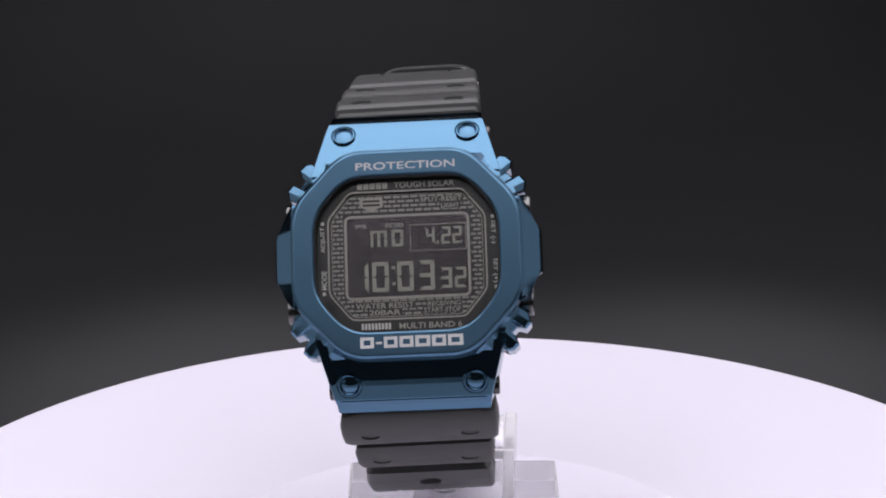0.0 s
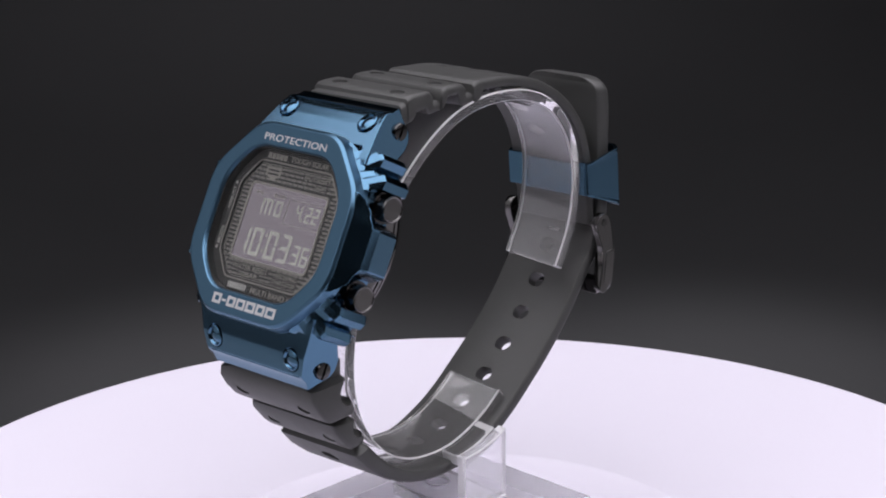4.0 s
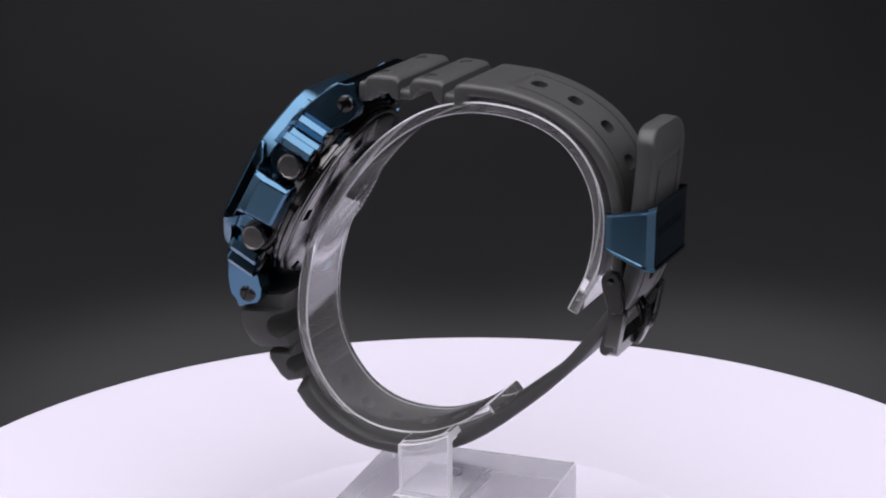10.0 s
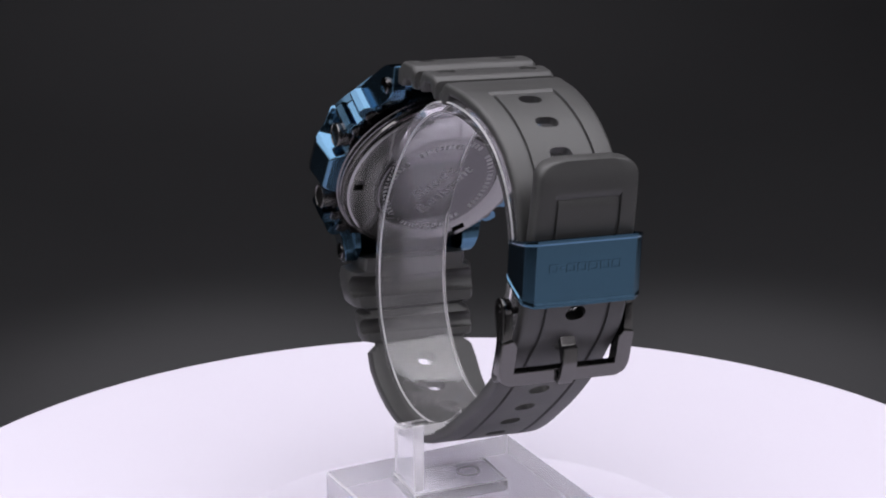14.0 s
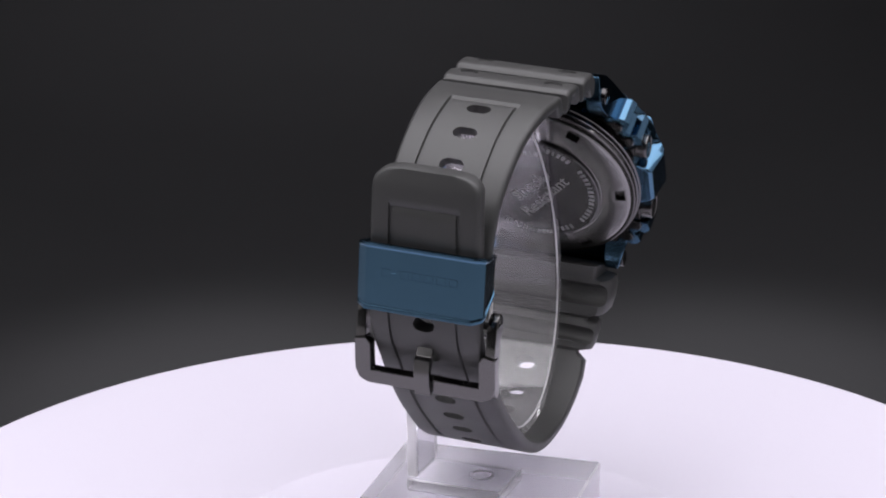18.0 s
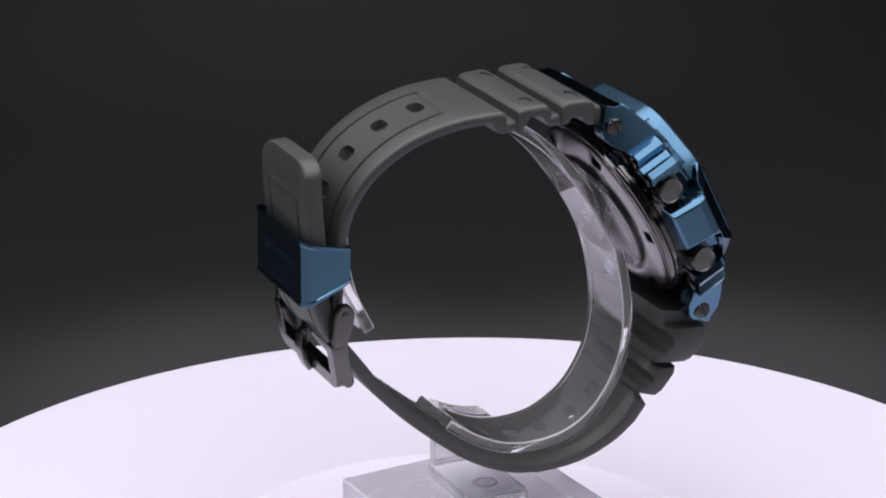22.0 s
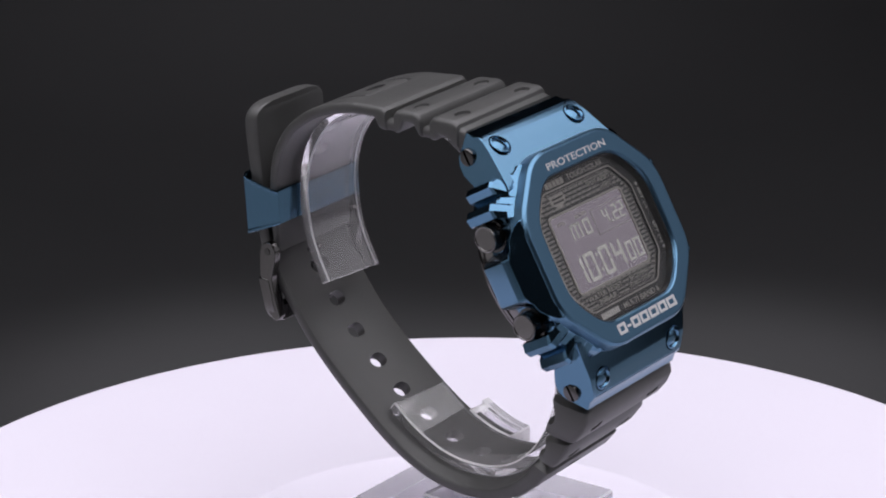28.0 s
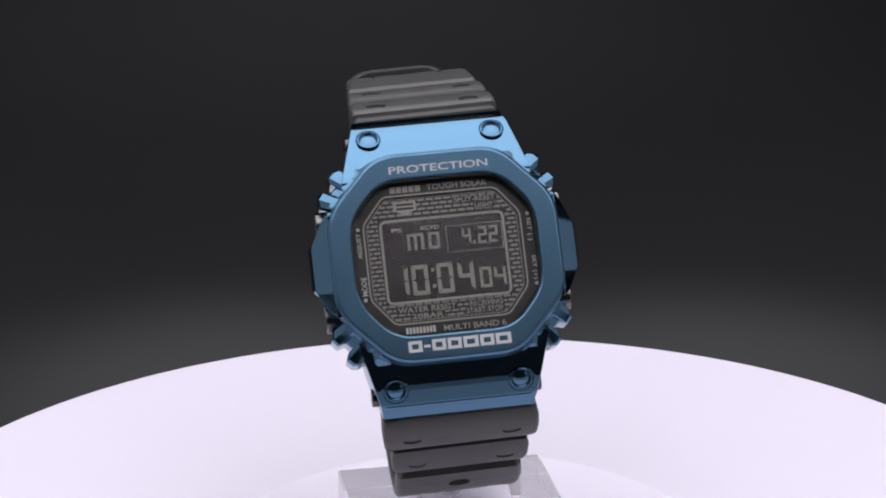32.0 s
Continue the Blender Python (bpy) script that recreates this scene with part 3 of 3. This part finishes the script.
def strap_parts(watch):
    upper = [(13.2, 15.6, 13.2, 18.4, 10.2), (15.6, 16.0, 15.6, 18.6, 10.2), (15.8, 16.1, 15.8, 19.4, 11.6), (17.0, 16.1, 17.0, 19.7, 11.6), (17.2, 16.2, 17.2, 20.3, 11.85), (17.8, 16.3, 17.8, 20.7, 11.85), (18.5, 16.7, 18.5, 20.8, 11.85), (19.2, 17.8, 19.2, 20.85, 11.85), (21.2, 17.9, 21.2, 20.85, 11.8), (21.8, 17.0, 21.9, 20.8, 11.75), (22.4, 16.8, 22.5, 20.6, 11.7), (22.9, 16.8, 23.0, 20.0, 11.6), (23.1, 16.8, 23.1, 18.6, 11.1), (24.9, 16.8, 24.9, 18.6, 11.1), (25.1, 16.9, 25.1, 20.0, 11.5), (25.4, 17.1, 25.5, 20.5, 11.55), (26.1, 18.2, 26.1, 20.7, 11.55), (26.7, 18.9, 26.7, 20.8, 11.5), (28.8, 18.9, 28.9, 20.7, 11.4), (29.5, 17.5, 29.7, 20.65, 11.35), (30.1, 16.8, 30.3, 20.5, 11.3), (30.8, 16.6, 30.9, 20.0, 11.2), (31.1, 16.6, 31.1, 18.5, 10.7), (32.8, 16.6, 32.8, 18.5, 10.7), (33.0, 16.6, 33.0, 19.9, 11.0), (33.5, 16.6, 33.6, 20.35, 11.0), (34.4, 16.8, 34.5, 20.42, 10.95), (34.9, 17.6, 35.0, 20.42, 10.9), (35.3, 18.4, 35.5, 20.4, 10.85)]
    inn = [(36.2, 18.45), (41.0, 18.1), (46.4, 16.9), (51.2, 14.8), (55.8, 11.4), (59.2, 6.4), (60.7, 0.5), (61.0, -5.5), (61.2, -11.0)]
    out = [(36.5, 20.35), (41.4, 20.0), (46.9, 18.7), (52.1, 16.5), (57.1, 12.8), (61.0, 7.2), (62.7, 0.6), (63.1, -5.5), (63.0, -11.0)]
    a, b = curve_through(inn, 60), curve_through(out, 60)
    hw = np.interp(np.arange(61), [0, 20, 40, 60], [10.8, 9.9, 9.4, 9.0])
    n0 = len(upper)
    upper += [(*p, *q, h) for p, q, h in zip(a, b, hw)]
    up = part("upper_strap", swept(upper, 0.8, lambda k: (0.45, 0.45) if k == n0 + 6 else ((0.45, 0.0) if k > n0 + 5 else (0, 0))), RUBBER, watch, "black resin strap half with two bar links", WATCH)
    s1, _ = length_at(a, b, 44.3, 18.3)
    holes = []
    for k in range(4):
        p, t = along(a, b, s1 + 6.75 * k)
        holes.append(slot(p, t, 4.1, 2.6, -4, 4))
    dimples = []
    for y in (19.0, 27.5):
        for x in (-7.6, 7.6):
            d = lathe([(0.02, 20.42), (1.25, 20.42), (1.5, 21.4), (0.02, 21.4)], (0, 0, 0), "z", 20)
            for v in d.verts:
                v.co = (v.co.x * 1.25 + x + shift(y), v.co.y * 0.8 + y, v.co.z)
            dimples.append(d)
    carve(up, [joined(*holes), joined(*dimples)])
    lower = [(1.0, -20.5, -5.6, -21.6, 10.2, 1.0), (0.8, -23.0, -7.1, -23.6, 10.2, 1.0), (0.9, -23.4, -7.15, -24.0, 12.3, 3.4), (1.4, -25.0, -7.2, -25.6, 12.6, 3.9), (1.8, -27.0, -6.2, -27.6, 12.6, 3.6), (2.4, -29.0, -4.6, -29.6, 12.4, 3.2), (2.6, -29.6, -3.7, -30.2, 11.9, 2.8), (2.0, -30.3, -2.0, -29.5, 9.7, 1.6), (2.4, -31.0, -1.2, -30.2, 9.6, 1.5), (3.3, -31.6, -2.2, -31.4, 11.0, 2.5), (3.6, -32.4, -1.9, -32.6, 11.3, 2.5), (4.5, -34.6, 0.2, -35.4, 11.2, 2.1), (4.9, -35.4, 1.3, -36.4, 10.8, 1.9), (4.8, -36.0, 2.7, -35.8, 9.0, 0.9), (5.1, -36.6, 3.6, -36.4, 9.0, 0.7), (5.8, -37.2, 2.9, -38.3, 10.3, 0.9)]
    inn = [(7.6, -39.4), (10.9, -42.2), (15.8, -44.6), (21.5, -45.4), (27.6, -44.7), (33.0, -42.6), (38.0, -39.6), (43.4, -35.3), (48.9, -30.5), (54.0, -25.2), (58.0, -19.8), (61.8, -14.2), (63.6, -8.0), (64.0, 0.0), (64.5, 7.0), (64.7, 11.5), (64.5, 15.2)]
    out = [(5.2, -41.0), (9.4, -44.2), (15.2, -46.6), (21.8, -47.4), (28.6, -46.6), (34.6, -44.3), (39.8, -41.1), (45.0, -36.9), (50.4, -32.1), (55.6, -26.6), (60.0, -20.8), (64.4, -14.6), (66.4, -8.0), (67.0, 0.0), (67.7, 7.0), (67.9, 11.5), (67.3, 15.0)]
    a, b = curve_through(inn, 130), curve_through(out, 130)
    u = np.r_[np.arange(126), np.linspace(126, 130, 15)]
    a, b = [np.array([[np.interp(v, np.arange(131), line[:, d]) for d in (0, 1)] for v in u]) for line in (a, b)]
    tip = np.clip(1 - (130 - u) * 1.1 / 3.8, 0, 1)
    hw = np.interp(u, [0, 20, 50, 113, 130], [10.6, 10.0, 9.7, 9.2, 8.9]) - 3.8 * (1 - np.sqrt(1 - tip ** 2))
    n1 = len(lower)
    lower += [(*p, *q, h) for p, q, h in zip(a, b, hw)]
    lo = part("lower_strap", swept(lower, 0.8, lambda k: (0.45, 0.45) if k == n1 + 122 else ((0.4, 0.0) if n1 + 6 < k < n1 + 122 else (0, 0))), RUBBER, watch, "black resin strap half with a row of holes", WATCH)
    s1, _ = length_at(a, b, 56.9, -22.3)
    holes = []
    for k in range(-9, 4):
        p, t = along(a, b, s1 + 6.85 * k)
        holes.append(slot(p, t, 3.7, 2.7, -4, 4))
    dimples = []
    for (y, z), half in (((-5.9, -28.0), 8.0), ((-0.5, -34.6), 7.2)):
        for x in (-half, half):
            d = lathe([(0.02, -0.25), (1.15, -0.25), (1.4, 1.2), (0.02, 1.2)], (0, 0, 0), "z", 20)
            for v in d.verts:
                u, w, e = v.co.x * 1.25, v.co.y * 0.8, v.co.z
                v.co = (u + x, y + SKEW * x + 0.62 * w - 0.78 * e, z - 0.78 * w - 0.62 * e)
            dimples.append(d)
    # hollows on the inner side of the bar links
    hollows = [lathe([(0.05, -14), (r, -14), (r, 14), (0.05, 14)], (0, y, z), "x", 20) for y, z, r in ((0.9, -25.9, 2.1), (3.5, -33.0, 1.5))]
    carve(lo, [joined(*holes), joined(*dimples), joined(*hollows)])


def at_clasp(x0):
    """The pose of the parts at the back of the strap, turned with it."""
    return WATCH @ pose(x0, 65, -5, 0, 0, 2.4) @ pose(-x0, -65, 5)


def keeper(watch):
    x0 = -1.75
    line = [(9.0, 68.7), (-9.0, 68.7), (-10.6, 67.6), (-10.8, 66.5), (-10.5, 61.5), (-9.9, 60.2), (9.9, 60.2), (10.5, 61.5), (10.8, 66.5), (10.6, 67.6)]
    # bent sheet: lips along both rims of the side walls, the wall between them set back
    loops = []
    for k, up, dent in ((0, -1, 0), (0, -0.9, 0), (0, -0.85, 0.3), (0, 0.85, 0.3), (0, 0.9, 0), (0, 1, 0), (0.6, 1, 0), (0.6, -1, 0)):
        ring = []
        for x, y in line:
            f = (y - 60.2) / 8.5
            half, mid = 3.0 + 2.65 * f, -2.4 - 0.65 * f
            inset = k + (dent if 61 < y < 67 else 0)
            ring.append((x0 + x - math.copysign(inset, x), 64.5 + (y - 64.5) * (1 - (k + (0.55 * dent if y > 67 else 0)) / 4.25), mid + up * half))
        loops.append(ring)
    bm = loft(loops, True)
    ob = part("strap_keeper", bevelled(bm, 0.12, 2, 20), POLISHED_BLUE, watch, "blue steel strap keeper loop", at_clasp(x0), 24)
    x = x0 - 6.4
    for k, w in enumerate((1.7, 1.8, 1.8, 1.7, 1.7, 0.8, 1.7)):
        z0, z1 = (-3.0, -1.5) if w > 1 else (-2.4, -2.05)
        part("logo_block", block(x, x + w, 68.3, 68.62, z0, z1, 0.03, 1) if w < 1 else joined(block(x, x + w, 68.3, 68.62, z0, z0 + 0.3), block(x, x + w, 68.3, 68.62, z1 - 0.3, z1), block(x, x + 0.35, 68.3, 68.62, z0 + 0.3, z1 - 0.3), block(x + w - 0.35, x + w, 68.3, 68.62, z0 + 0.3, z1 - 0.3)), BLUE, ob)
        x += w + 0.3


def buckle(watch):
    x0 = -1.75
    arm = rounded([(60.2, -9.9), (61.2, -8.6), (62.9, -8.6), (63.9, -10.3), (64.3, -14.4), (63.8, -19.0), (63.2, -22.0), (61.4, -23.6), (60.2, -22.6), (61.2, -18.6), (61.6, -15.4), (60.4, -11.6)], 0.9, 3)
    low = [(12.05, -15.6), (12.05, -21.3), (11.4, -22.9), (9.9, -23.7), (-9.9, -23.7), (-11.4, -22.9), (-12.05, -21.3), (-12.05, -15.6), (-10.0, -15.2), (-9.25, -16.4), (-9.25, -21.1), (9.25, -21.1), (9.25, -16.4), (10.0, -15.2)]
    bm = prism([(x0 + x, z) for x, z in low], 61.9, 64.3, "y")
    for v in bm.verts:
        v.co.y += (v.co.z + 17.5) * 0.17
    buck = part("buckle_frame", bevelled(bm, 0.3, 2), BUCKLE, watch, "gunmetal steel pin buckle", at_clasp(x0))
    for a, b in ((10.2, 11.9), (-11.9, -10.2)):
        part("buckle_arm", prism(arm, x0 + a, x0 + b, "x", 0.3), BUCKLE, buck)
    for sx in (1, -1):
        part("pin_end", lathe([(0.02, x0 + sx * 11.6), (0.7, x0 + sx * 11.6), (0.65, x0 + sx * 12.0), (0.02, x0 + sx * 12.05)], (0, 62.0, -10.3), "x", 20), BLACK_STEEL, buck)
    part("spring_bar", lathe([(0.02, x0 - 10), (0.6, x0 - 10), (0.6, x0 + 10), (0.02, x0 + 10)], (0, 62.1, -10.9), "x", 16), BUCKLE, buck)
    tang = [(64.6, -17.0), (65.3, -17.2), (65.4, -19.8), (64.9, -22.0), (64.0, -23.9), (63.2, -23.7), (63.9, -21.8), (64.3, -19.8), (63.3, -17.2), (61.8, -13.4), (62.4, -13.0)]
    part("tang", prism(tang, x0 - 1.35, x0 + 1.35, "x", 0.18), BUCKLE, buck)
    return buck


def wristwatch():
    watch = tagged(new("wristwatch"), "blue steel digital wristwatch with black resin strap on a clear stand", "wristwatch")
    case_parts(watch)
    strap_parts(watch)
    keeper(watch)
    buckle(watch)
    return watch


# ---- the clear stand ----
STAND = Matrix.Translation((-1.3, -3.0, 0.0)) @ pose(0, 0, 0, 0, 0, 4.5)
RING = [(22.6, 47.4), (25.9, 54.5), (27.2, 61.5), (26.9, 68.0), (24.6, 74.1), (20.2, 79.2), (13.6, 82.3), (5.0, 83.2), (-2.6, 81.8), (-9.4, 78.2), (-15.8, 72.6), (-21.6, 65.3), (-26.2, 57.6), (-28.8, 49.4), (-29.7, 41.2), (-28.8, 34.2), (-26.2, 28.4), (-22.0, 23.5), (-16.6, 20.6), (-10.6, 19.7), (-5.0, 20.2), (0.0, 22.0), (4.2, 24.4), (7.8, 27.3)]


def bent(line, x0, x1, thick):
    """A sheet bent along a line of (y, z), thick inwards."""
    loops = []
    for i, (y, z) in enumerate(line):
        a, b = line[max(i - 1, 0)], line[min(i + 1, len(line) - 1)]
        t = Vector((b[0] - a[0], b[1] - a[1])).normalized()
        n = Vector((-t.y, t.x))
        k = -0.05 * y
        loops.append([(x0 + k, y, z), (x1 + k, y, z), (x1 + k, y + n.x * thick, z + n.y * thick), (x0 + k, y + n.x * thick, z + n.y * thick)])
    return loft(loops)


def acrylic(name, bm, parent, label="", m=None):
    """A clear part with paler, half clear edges. Light passes it, so it throws no shadow."""
    ob = part(name, bm, ACRYLIC if name in ("ring", "side_tab") else ACRYLIC_THICK, parent, label, m)
    ob.data.materials.append(ACRYLIC_EDGE)
    for f in ob.data.polygons:
        n = f.normal
        if 0.3 < abs(n.x) < 0.93 or (name != "ring" and max(abs(n.x), abs(n.y), abs(n.z)) < 0.9 and f.area < 3e-5) or (name == "upright" and abs(n.y) > 0.8) or (name == "side_tab" and abs(n.y) > 0.5 and f.area > 4e-6):
            f.material_index = 1
    ob.visible_shadow = False
    return ob


def watch_stand():
    stand = tagged(new("watch_stand"), "clear acrylic watch stand with C-shaped ring and square base", "watch stand")
    still = Matrix.Identity(4)
    acrylic("base_block", block(-18.9, 18.9, -18.2, 18.2, TABLE - 0.06, 9.5, 0.3, 1), stand, "thick clear square base block", STAND)
    line = [tuple(p) for p in curve_through(RING, 110)]
    acrylic("ring", bevelled(bent(line, -10.0, 3.3, 2.0), 0.24, 1, 60), stand, "clear open ring that carries the watch", still)
    tab = [p for p in line[60:] if -9.3 <= p[0] <= 2.2 and p[1] < 40]
    acrylic("side_tab", bevelled(bent(tab, 3.5, 7.75, 2.0), 0.22, 1, 60), stand, "", still)
    plate = [(tab[0][0], 12.3), *[(y, z + 2.0) for y, z in tab], (tab[-1][0], 12.3)]
    acrylic("upright", prism(plate, 7.8, 9.8, "x", 0.22, 1), stand, "", still)
    acrylic("foot_plate", block(-8.2, 9.8, -9.3, 2.2, 9.7, 12.0, 0.22, 1), stand, "", still)
    loops = []
    for k in range(40):
        c, d = math.cos(2 * math.pi * k / 40), math.sin(2 * math.pi * k / 40)
        loops.append([(-2.6 + r * c, -3.4 + r * d, z) for r, z in ((2.2, 12.22), (2.2, 12.4), (1.75, 12.4), (1.75, 12.22))])
    part("foot_screw", loft(loops, closed=True), CLEAR_SCREW, stand, "rim of a clear plastic screw", still).visible_shadow = False
    return stand


backdrop()
table = turntable()
watch = wristwatch()
stand = watch_stand()


# flat faces keep their flat shading beside their bevels
for ob in watch.children_recursive:
    if ob.data.materials[0] in (BLUE, BLUE_SATIN, POLISHED_BLUE, CASE_STEEL, BLACK_STEEL, GUNMETAL, BUCKLE):
        ob.modifiers.new("flat_shading", "WEIGHTED_NORMAL").keep_sharp = True


def motions():
    rows = [(k * 0.25, turned(k * 0.25)) for k in range(129)]
    for thing in (table, watch, stand):
        walk(thing, rows)
    # display bars sink 0.12 mm when they are off
    for ob, states in changing:
        if len({on for t, on in states}) < 2:
            for t, on in states[:1]:
                ob.location = (0, 0 if on else 0.00012, 0)
            continue
        keys, last = [], None
        for t, on in states:
            m = pose(0, 0 if on else 0.00012, 0)
            if last is not None and on != last[0]:
                keys.append((t - 1 / FPS, last[1]))
                keys.append((t, m))
            elif last is None:
                keys.append((t, m))
            last = (on, m)
        keys.append((32.0, last[1])) if keys[-1][0] < 32 else None
        walk(ob, keys)


motions()
